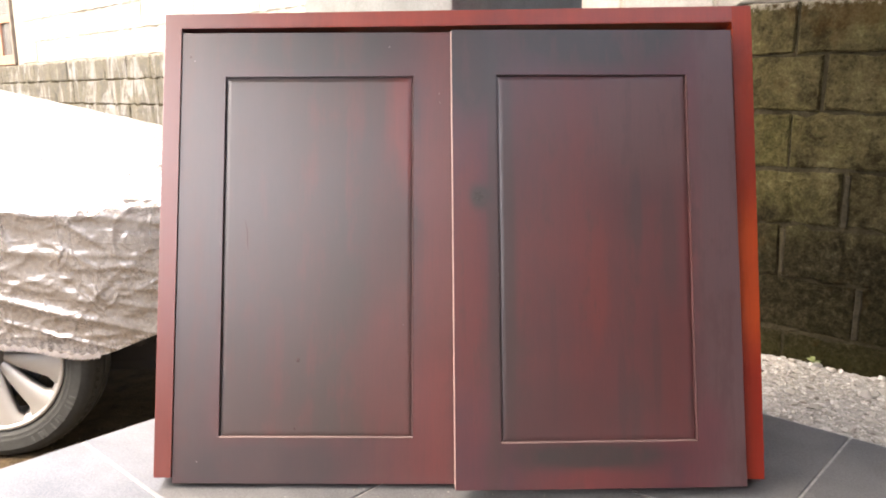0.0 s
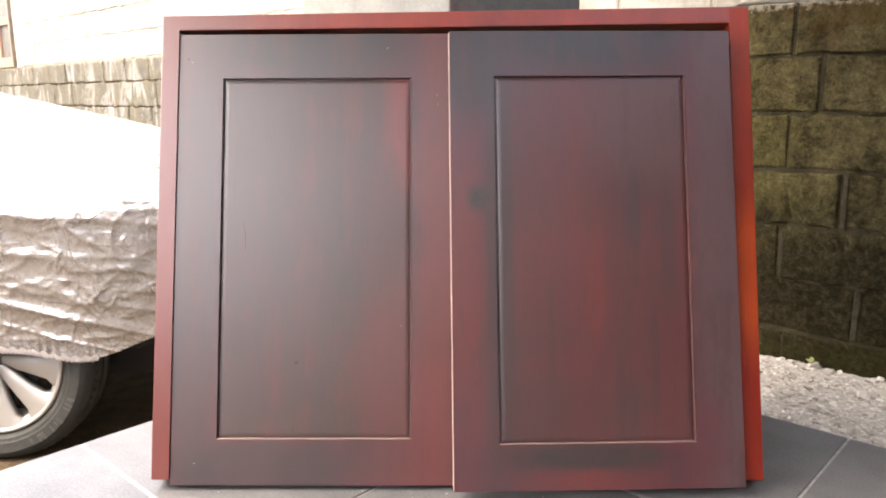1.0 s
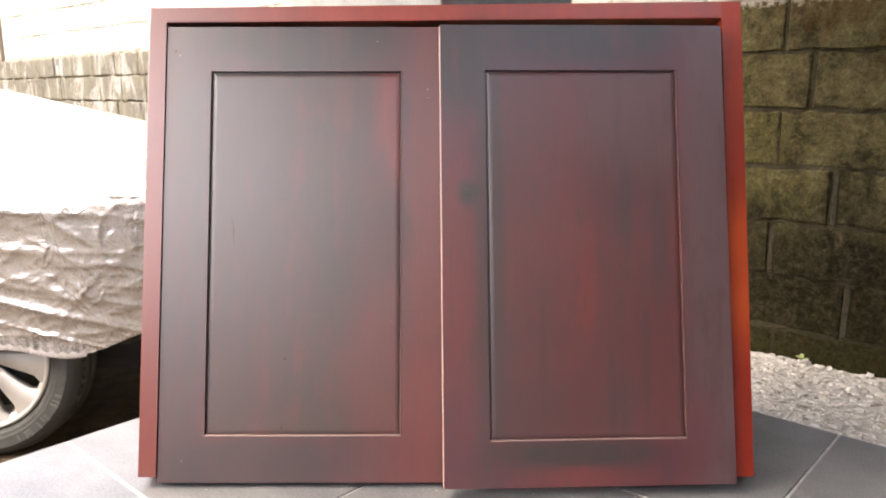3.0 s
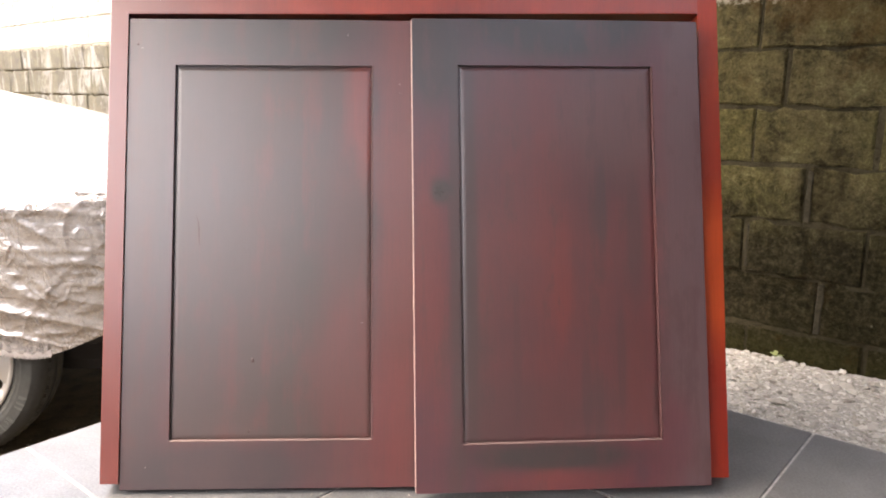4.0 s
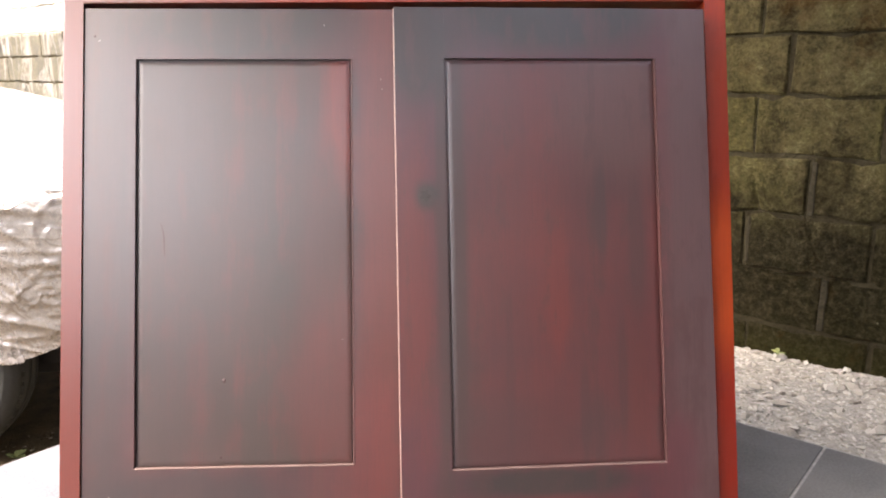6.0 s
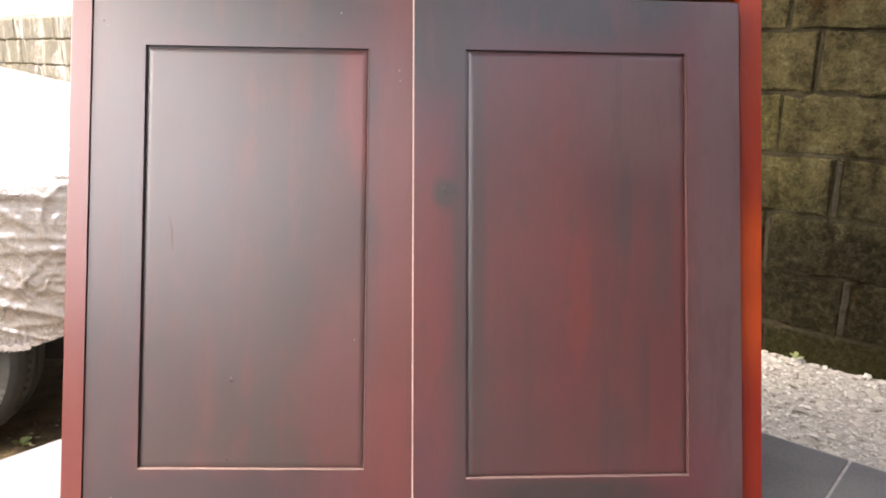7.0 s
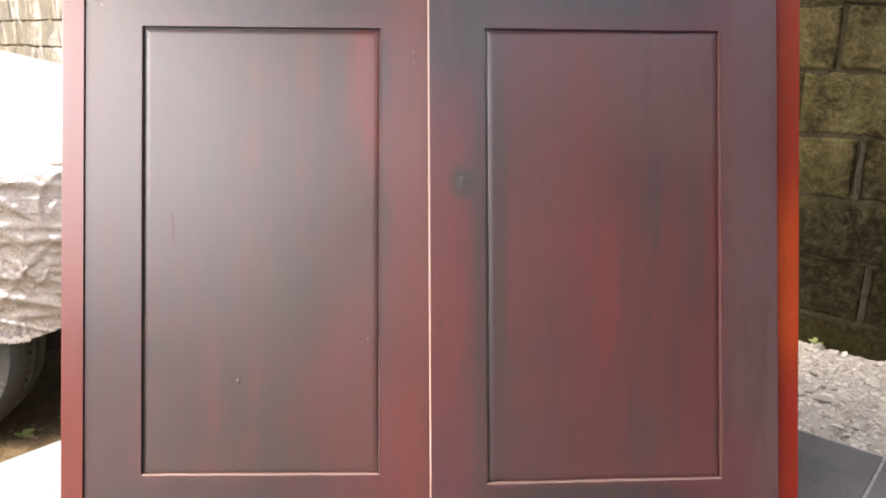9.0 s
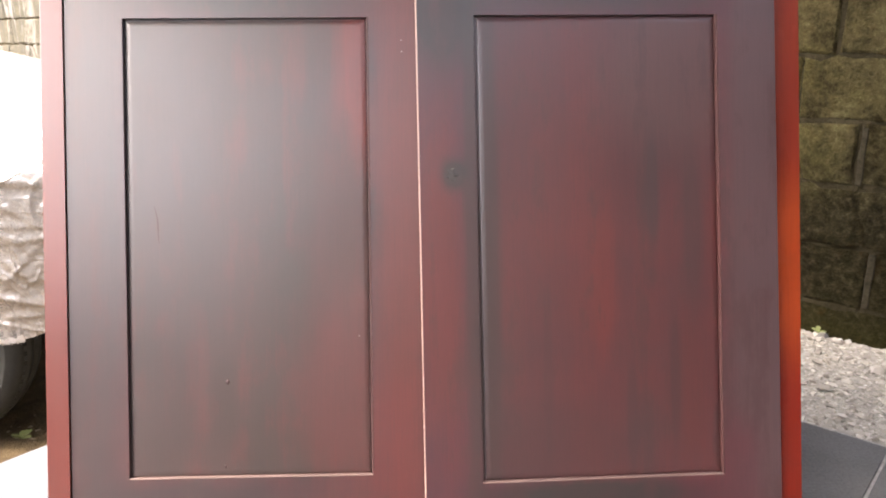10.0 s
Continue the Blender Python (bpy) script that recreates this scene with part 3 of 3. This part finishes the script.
def cover_point(u, v):
    """u runs from tail to nose along the car, v over it from the near hem (0) to the far hem (1)."""
    x = TAIL + (NOSE - TAIL) * u
    # height of the top along the car, over the hub
    if x > -0.9:
        top = 0.985 - 0.235 * (x + 0.5) - 0.11 * max(0, (x - 0.2) / 0.73) ** 2
    elif x > -1.7:
        k = (x + 1.7) / 0.8
        k = k * k * (3 - 2 * k)
        top = 1.50 - 0.421 * k
    else:
        top = 1.50 - 0.10 * ((x + 1.7) / 1.6) ** 2
    end = max(0.0, (x - 0.22) / (NOSE - 0.22))
    pull = 1 - math.sqrt(max(0.0, 1 - end ** 2.2)) if end < 1 else 1
    half = WIDE / 2 - 0.02 - 0.62 * pull * 0.9
    hem = 0.076 + 0.11 * end ** 1.5 - 0.045 * math.exp(-((x - 0.36) / 0.16) ** 2)
    # cross-section: up the side, over the shoulder, across the top
    w = abs(2 * v - 1)
    side = 1 if v < 0.5 else -1
    if w > 0.62:
        k = (1 - w) / 0.38
        z = hem + (0.57 - hem) * k
        y = half + 0.034 * math.sin(math.pi * 0.66 * k) - 0.004 * k
    else:
        k = w / 0.62
        z = 0.57 + (top - 0.57) * (1 - k ** 2.1)
        y = (half - 0.02) * k ** 0.8
    return Vector((x, WIDE / 2 - 0.02 - side * y, z))


def cover_mesh(nu=430, nv=250):
    """The film as one sheet: slack folds, straight tension creases pulled across the side, and fine crumple."""
    bm = bmesh.new()
    r = np.random.RandomState(11)
    # long tension creases along the side, the slack shelf over them, and a scatter of short folds
    named = [(0.24, 0.212, -0.26, 0.42, 0.014, 0.016), (0.24, 0.124, -0.28, 0.44, 0.007, 0.008), (0.37, 0.484, -0.70, 0.13, 0.007, 0.010), (0.11, 0.480, -2.5, 0.06, 0.020, 0.008),
             (0.28, 0.415, -0.05, 0.45, 0.008, 0.008), (0.25, 0.545, -0.06, 0.90, 0.018, 0.016), (0.50, 0.612, -0.02, 0.24, 0.018, 0.034), (0.55, 0.30, 0.55, 0.10, 0.008, 0.007),
             (0.15, 0.300, -0.24, 0.40, 0.012, 0.007), (0.40, 0.270, 0.9, 0.05, 0.008, 0.010), (0.40, 0.270, -0.9, 0.05, 0.008, 0.010), (0.20, 0.755, -0.45, 0.10, 0.018, -0.034),
             (0.13, 0.775, -0.50, 0.09, 0.018, 0.032), (0.27, 0.745, -0.55, 0.10, 0.016, 0.030), (0.57, 0.775, -0.60, 0.06, 0.020, -0.032), (0.36, 0.735, -0.50, 0.10, 0.016, -0.022)]
    n_folds = 22
    fx, fz = r.uniform(-1.3, 0.8, n_folds), r.uniform(0.05, 0.85, n_folds)
    slope = np.where(r.rand(n_folds) < 0.7, r.normal(-0.24, 0.16, n_folds), r.normal(0.5, 0.7, n_folds))
    length, width = r.uniform(0.08, 0.30, n_folds), r.uniform(0.006, 0.016, n_folds)
    height = r.uniform(0.003, 0.009, n_folds) * np.where(r.rand(n_folds) < 0.3, -0.7, 1.0)
    fx, fz, slope, length, width, height = (np.concatenate([k, m]) for k, m in zip((fx, fz, slope, length, width, height), np.array(named).T))
    grid = []
    for i in range(nu + 1):
        row = []
        for j in range(nv + 1):
            u, v = (i / nu) ** 0.45, (j / nv) ** 1.5
            p = cover_point(u, v)
            w = abs(2 * v - 1)
            loose = 0.6 + 0.4 * min(1, max(0, (0.62 - abs(w - 0.75)) * 2.0))
            # slack folds running down towards the nose
            q = p.z + 0.27 * p.x - 0.35 * p.y
            bend = 0.5 * noise.noise(p * 1.7)
            f = 1 - abs(noise.noise(Vector((p.x * 0.9, 3.1, q * 7.5 + bend)))) * 2.4
            f = f * f if f > 0 else f * 0.3
            g = 1 - abs(noise.noise(Vector((p.x * 4.4 + p.z * 6, p.y * 4, p.z * 9 - p.x * 3)))) * 3.0
            g = g ** 3 if g > 0 else 0
            h = 1 - abs(noise.noise(p * 15)) * 3.2
            h = h ** 3 if h > 0 else 0
            big = noise.noise(Vector((p.x * 1.3, p.y * 1.5, p.z * 3.6)))
            push = (0.0050 * f + 0.0042 * g + 0.0020 * h + 0.008 * big) * loose
            if v < 0.55 and p.x > -1.6:
                # straight creases
                zz = p.z + 0.35 * max(0, p.y)
                along = p.x - fx
                off = zz - fz - slope * along
                reach = np.clip(1 - np.abs(along) / length, 0, 1)
                push += float(np.sum(height * reach ** 0.7 * np.exp(-np.abs(off) / width)))
            hem_k = max(0, (w - 0.93) / 0.07)
            push += hem_k * (0.003 if p.x < 0.26 else 0.001) * math.sin(p.x * 190 + 3 * noise.noise(p * 9))
            out = Vector((0.15, -1 if v < 0.5 else 1, 0)) * min(1, w * 1.4) + Vector((0, 0, 1)) * max(0, 1 - w * 1.35)
            row.append(bm.verts.new(p + out.normalized() * push))
        grid.append(row)
    for i in range(nu):
        for j in range(nv):
            bm.faces.new((grid[i][j], grid[i + 1][j], grid[i + 1][j + 1], grid[i][j + 1]))
    return bm


cover = part("cover", cover_mesh(), m_foil, car, "crumpled silver film cover", True)
hb = bmesh.new()
last = None
for i in range(900):
    u = 0.50 + 0.372 * i / 899
    p = cover_point(u, 0.0)
    y = p.y - 0.020 + 0.004 * math.sin(i * 2.1)
    z0, z1 = p.z - 0.004 - 0.004 * math.sin(i * 1.3), p.z + 0.019 + 0.004 * math.sin(i * 0.31)
    ring = [hb.verts.new((p.x, y - 0.010, z1)), hb.verts.new((p.x, y - 0.006 - 0.006 * math.sin(i * 2.1), (z0 + z1) / 2)), hb.verts.new((p.x, y, z0))]
    if last:
        for k in range(2):
            hb.faces.new((last[k], ring[k], ring[k + 1], last[k + 1]))
    last = ring
part("hem", hb, m_hem, cover, "gathered white elastic hem", True)
part("underbody", box(TAIL + 0.3, 0.62, 0.26, WIDE - 0.3, -0.12, 0.35, 0.05), m_black, car, "dark underbody")
part("wheel_arch", box(-0.46, 0.50, 0.13, 0.30, 0.02, 0.40, 0.05), m_black, car)


def wheel(at):
    tyre_profile = [(0.228, 0.030), (0.236, 0.010), (0.248, -0.002), (0.250, -0.005), (0.253, -0.0045), (0.262, -0.008), (0.264, -0.0105), (0.267, -0.0100), (0.278, -0.012), (0.293, -0.0115), (0.296, -0.0125), (0.299, -0.0090), (0.308, -0.004), (0.317, 0.008), (0.324, 0.022), (0.327, 0.034),
                    (0.330, 0.060), (0.322, 0.066), (0.322, 0.072), (0.330, 0.078), (0.330, 0.112), (0.322, 0.118), (0.322, 0.124), (0.330, 0.130), (0.327, 0.170), (0.318, 0.190), (0.290, 0.200), (0.230, 0.185)]
    tyre = part("wheel", lathe([(0.228 + (q - 0.228) * 0.91, d) for q, d in tyre_profile], 96), m_rubber, car, "black rubber tyre on an alloy wheel", True)
    tyre.location = at
    rim = part("rim", lathe([(0.232, 0.012), (0.229, 0.002), (0.222, 0.004), (0.216, 0.016), (0.206, 0.026), (0.203, 0.050), (0.198, 0.16)], 72), m_alloy, tyre, "silver alloy rim with slim spokes", True)
    for k in range(10):
        a = radians(-8 + 36 * k)
        bm = bmesh.new()
        secs = []
        for r, w, y in ((0.040, 0.013, 0.034), (0.085, 0.023, 0.020), (0.140, 0.031, 0.012), (0.185, 0.040, 0.010), (0.200, 0.056, 0.010), (0.219, 0.070, 0.012)):
            c, s = math.cos(a), math.sin(a)
            secs.append([bm.verts.new((r * c - o * s, yy, r * s + o * c)) for o, yy in ((-w, y + 0.030), (-w * 0.82, y + 0.003), (0, y), (w * 0.82, y + 0.003), (w, y + 0.030))])
        for p, q in zip(secs, secs[1:]):
            for i in range(5):
                bm.faces.new((p[i], p[(i + 1) % 5], q[(i + 1) % 5], q[i]))
        part("spoke", bm, m_alloy, tyre, "", True)
    part("hub_cap", lathe([(0.002, 0.016), (0.016, 0.016), (0.019, 0.020), (0.022, 0.014), (0.027, 0.014), (0.030, 0.022), (0.040, 0.040)], 36), m_hub, tyre, "dark ringed hub cap", True)
    part("brake_disc", lathe([(0.02, 0.075), (0.145, 0.075), (0.145, 0.09)], 36), m_black, tyre)
    tread = bmesh.new()
    for i in range(72):
        lug = box(-0.0085, 0.0085, 0.004, 0.058, 0.300, 0.3240, 0.0015, 1)
        for v in lug.verts:
            v.co.z -= 0.020 * max(0.0, 1 - (v.co.y - 0.004) / 0.022)
            v.co.x += 0.12 * (v.co.y - 0.03)
        bmesh.ops.rotate(lug, verts=lug.verts[:], cent=(0, 0, 0), matrix=Matrix.Rotation(radians(5 * i), 3, 'Y'))
        me = bpy.data.meshes.new("lug")
        lug.to_mesh(me)
        lug.free()
        tread.from_mesh(me)
        bpy.data.meshes.remove(me)
    part("tread", tread, m_rubber, tyre, "worn tread blocks")
    # raised marks on the sidewall, kept as plain bars
    for i in range(14):
        a = radians(-64 + 3.1 * i)
        bm = box(-0.0035, 0.0035, -0.0128, -0.0085, 0.268, 0.292 if i % 4 else 0.284, 0.001, 1)
        bmesh.ops.rotate(bm, verts=bm.verts[:], cent=(0, 0, 0), matrix=Matrix.Rotation(-(a - math.pi / 2) + 0.10 * math.sin(i * 5), 3, 'Y'))
        part("sidewall_mark", bm, m_letter, tyre)
    return tyre


for at, steer in (((-0.058, 0.050, 0.017), -2.0), ((-2.6, 0.050, 0.017), 0.0)):
    w = wheel(at)
    w.scale = (1.22, 0.85, 1.22)
    w.rotation_euler.z = radians(steer)

# ---- gravel ----


def gravel_outline(x, y):
    p = PORCH.inverted() @ Vector((x, y, 0))
    w = WALL.inverted() @ Vector((x, y, 0))
    return p.x > EDGE_A + 0.01 and w.y > 0.0 and x > 0.12


bm = ground_sheet(0.1, 4.2, -2.6, 2.4, 90, 0.006)
out = []
for f in bm.faces:
    c = f.calc_center_median()
    q, w = PORCH.inverted() @ c, WALL.inverted() @ c
    if q.x < EDGE_A - 0.12 or w.y < -0.10 or q.y < -2.4:
        out.append(f)
bmesh.ops.delete(bm, geom=out, context='FACES')
structure(obj("gravel_bed", bm, m_gravel_bed, smooth=True), "pale crushed stone bed along the wall", "gravel")
rng = random.Random(7)
verts, faces = [], []


def add_stone(x, y, r, sink):
    z = ground_height(x, y) + 0.006
    base = len(verts)
    turn = Matrix.Rotation(rng.uniform(0, 6.28), 3, 'Z') @ Matrix.Rotation(rng.gauss(0, 0.35), 3, 'X')
    shape = ((1, 0, 0), (0.3, 0.8, 0.1), (-0.8, 0.5, -0.1), (-0.7, -0.6, 0.1), (0.4, -0.8, -0.1), (0.35, 0.1, 0.7), (-0.4, -0.15, 0.6), (0, 0, -0.6))
    sx, sy, sz = rng.uniform(0.8, 1.4), rng.uniform(0.6, 1.0), rng.uniform(0.35, 0.8)
    for p in shape:
        q = turn @ Vector((p[0] * sx * rng.uniform(0.8, 1.2), p[1] * sy * rng.uniform(0.8, 1.2), p[2] * sz)) * r
        verts.append((x + q.x, y + q.y, z + q.z + r * sink))
    for f in ((0, 1, 5), (1, 2, 6), (1, 6, 5), (2, 3, 6), (3, 4, 6), (4, 5, 6), (4, 0, 5), (1, 0, 7), (2, 1, 7), (3, 2, 7), (4, 3, 7), (0, 4, 7)):
        faces.append(tuple(base + i for i in f))


while len(verts) < 8 * 24000:
    x, y = rng.uniform(0.15, 2.1), rng.uniform(-0.5, 2.2)
    if gravel_outline(x, y):
        add_stone(x, y, min(0.027, rng.lognormvariate(-5.24, 0.52)), rng.uniform(-0.2, 0.42))
me = bpy.data.meshes.new("gravel_stones")
me.from_pydata(verts, [], faces)
me.materials.append(m_stone)
tagged(new("gravel_stones", me), "loose pale grey crushed stones", "gravel", kind="stuff")

verts, faces = [], []
for k in range(700):
    x, y = rng.uniform(-2.2, -0.3), rng.uniform(0.25, 1.5)
    if (PORCH.inverted() @ Vector((x, y, 0))).y > EDGE_B + 0.02:
        add_stone(x, y, min(0.014, rng.lognormvariate(-5.6, 0.5)), 0.0)
me = bpy.data.meshes.new("soil_crumbs")
me.from_pydata(verts, [], faces)
me.materials.append(m_crumb)
tagged(new("soil_crumbs", me), "small crumbs and grit on the dark soil", "grit", kind="stuff")

verts, faces = [], []
for k in range(60):
    x, y = rng.uniform(-0.55, 0.6), rng.uniform(-0.10, 0.02)
    r = rng.uniform(0.0008, 0.0022)
    base = len(verts)
    for a in range(5):
        verts.append((x + r * math.cos(a * 1.257 + k), y + r * math.sin(a * 1.257 + k), 0.0004))
    verts.append((x, y, 0.0004 + r * 0.9))
    for a in range(5):
        faces.append((base + a, base + (a + 1) % 5, base + 5))
me = bpy.data.meshes.new("floor_grit")
me.from_pydata(verts, [], faces)
me.materials.append(m_stone)
tagged(new("floor_grit", me), "specks of grit on the tiles before the cabinet", "grit", kind="stuff")

# ---- small weeds ----


def weed(name, m, leaves, size, label):
    root = empty(name, m, label, "plant")
    r = random.Random(len(name) + leaves)
    for k in range(leaves):
        a, up = r.uniform(0, 6.28), r.uniform(0.25, 1.1)
        L = size * r.uniform(0.6, 1.1)
        bm = bmesh.new()
        rows = []
        for t, w in ((0, 0.04), (0.35, 0.22), (0.65, 0.30), (0.88, 0.16), (1, 0.02)):
            c = Vector((math.cos(a) * L * t * math.cos(up), math.sin(a) * L * t * math.cos(up), L * (t * math.sin(up) - 0.25 * t * t)))
            s = Vector((-math.sin(a), math.cos(a), 0)) * w * L
            rows.append([bm.verts.new(c - s), bm.verts.new(c + Vector((0, 0, -0.06 * L))), bm.verts.new(c + s)])
        for p, q in zip(rows, rows[1:]):
            for i in range(2):
                bm.faces.new((p[i], p[i + 1], q[i + 1], q[i]))
        part("leaf", bm, m_leaf, root, "", True)
    return root


weed("weed", Matrix.Translation((1.293, 1.30, ground_height(1.293, 1.30) + 0.028)), 6, 0.028, "small green weed sprouting at the foot of the wall")
weed("weed", Matrix.Translation((-1.385, 1.33, ground_height(-1.385, 1.33))), 14, 0.045, "low yellow-green weed in the soil beside the porch")

# ---- window in the far wall ----
WIN = 7.74
window = structure(obj("window_1", box(WIN, WIN + 1.3, -0.03, -0.015, WALL_TOP_DARK + 0.03, 2.2), m_dark_glass), "window with an orange-brown wooden frame", "window")
window.matrix_world = WALL
part("corner_post", box(WIN - 0.04, WIN, -0.03, 0.012, WALL_TOP_DARK + 0.004, 2.3, 0.006), m_post, window, "weathered grey-brown post")
part("window_frame", box(WIN + 0.001, WIN + 1.3, -0.03, 0.008, WALL_TOP_DARK + 0.004, WALL_TOP_DARK + 0.10, 0.006), m_orange, window)
part("window_frame", box(WIN + 0.001, WIN + 1.3, -0.03, 0.008, WALL_TOP_DARK + 0.42, WALL_TOP_DARK + 0.50, 0.006), m_orange, window)
part("window_frame", box(WIN + 0.30, WIN + 0.38, -0.029, 0.007, WALL_TOP_DARK + 0.101, WALL_TOP_DARK + 0.419, 0.006), m_orange, window)

# pale mortar squeezed out beside some joints of the old wall
for at, z0, z1, wide, thick in ((-0.074, 0.262, 0.442, 0.018, 0.002), (-0.146, -0.130, 0.050, 0.022, 0.002), (0.118, 0.075, 0.235, 0.012, 0.002)):
    bm = box(at - wide / 2, at + wide / 2, -0.006, thick, z0, z1)
    bmesh.ops.subdivide_edges(bm, edges=[e for e in bm.edges if abs((e.verts[0].co - e.verts[1].co).z) > 0.1], cuts=9)
    for v in bm.verts:
        v.co += Vector((0.005 * noise.noise(v.co * 16) + 0.25 * (0.5 * (z0 + z1) - v.co.z) * (v.co.x - at), 0.004 * noise.noise(v.co * 31), 0))
    bmesh.ops.bevel(bm, geom=bm.edges[:], offset=0.003, segments=1, affect='EDGES')
    part("mortar_smear", bm, m_smear, wall_low, "pale squeezed mortar")

# ---- tiles of the porch ----
tile_cache = {}


def tile_mesh(w, h):
    key = (round(w, 3), round(h, 3))
    if key not in tile_cache:
        bm = box(0, w, 0, h, -0.008, 0, 0.0016, 1)
        me = bpy.data.meshes.new("tile")
        bm.to_mesh(me)
        bm.free()
        me.materials.append(m_tile)
        tile_cache[key] = me
    return tile_cache[key]


A_LINES = [EDGE_A - 0.010] + [0.2125 - 0.6 * k for k in range(9)] + [-4.998]
B_LINES = [EDGE_B - 0.003] + [EDGE_B - 0.6 * k for k in range(1, 6)] + [-2.398]
GAP = 0.0027
for i in range(len(A_LINES) - 1):
    for j in range(len(B_LINES) - 1):
        a1 = A_LINES[i] - (0 if i == 0 else GAP)
        b1 = B_LINES[j] - (0 if j == 0 else GAP)
        a0, b0 = A_LINES[i + 1] + GAP, B_LINES[j + 1] + GAP
        t = new("tile", tile_mesh(a1 - a0, b1 - b0))
        t.parent = porch_floor
        t.location = (a0, b0, 0.0)

# ---- blocks of the wall ----
block_cache = []
for k in range(6):
    r = random.Random(40 + k)
    bm = box(0, LONG - 0.012, -0.06, 0, 0, COURSE - 0.012)
    bmesh.ops.subdivide_edges(bm, edges=[e for e in bm.edges if abs((e.verts[0].co - e.verts[1].co).x) > 0.1], cuts=7)
    for v in bm.verts:
        v.co += Vector((r.uniform(-0.005, 0.005), r.uniform(-0.004, 0.003), r.uniform(-0.005, 0.005)))
    bmesh.ops.bevel(bm, geom=[e for e in bm.edges if min(e.verts[0].co.y, e.verts[1].co.y) > -0.03 and len(e.link_faces) == 2 and e.calc_face_angle(0) > 0.8], offset=0.0065, segments=1, affect='EDGES')
    bmesh.ops.recalc_face_normals(bm, faces=bm.faces[:])
    pair = []
    for m in (m_block, m_cream):
        me = bpy.data.meshes.new("block")
        bm.to_mesh(me)
        me.materials.append(m)
        pair.append(me)
    block_cache.append(pair)
    bm.free()
PHASE = (0.142, 0.041, 0.134, -0.056, 0.131, -0.138, 0.098, 0.25, 0.05, 0.24, 0.02)
rb = random.Random(5)
for row in range(11):
    bed = FIRST_BED - COURSE * row if row < 8 else WALL_TOP_DARK + COURSE * (row - 8)
    for k in range(-3, 25):
        s = PHASE[row % len(PHASE)] + LONG * k + rb.uniform(-0.006, 0.006)
        if s > 9.3 or (row >= 8 and s > 7.22):
            continue
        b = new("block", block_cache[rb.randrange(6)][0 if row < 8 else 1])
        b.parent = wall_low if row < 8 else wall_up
        b.location = (s, (0 if row < 8 else -0.012) + rb.uniform(-0.003, 0.003), bed + 0.006)
        b.scale.z = 0.93 if row == 0 else 1.0
        b.rotation_euler = (0, rb.gauss(0, 0.004), 0)
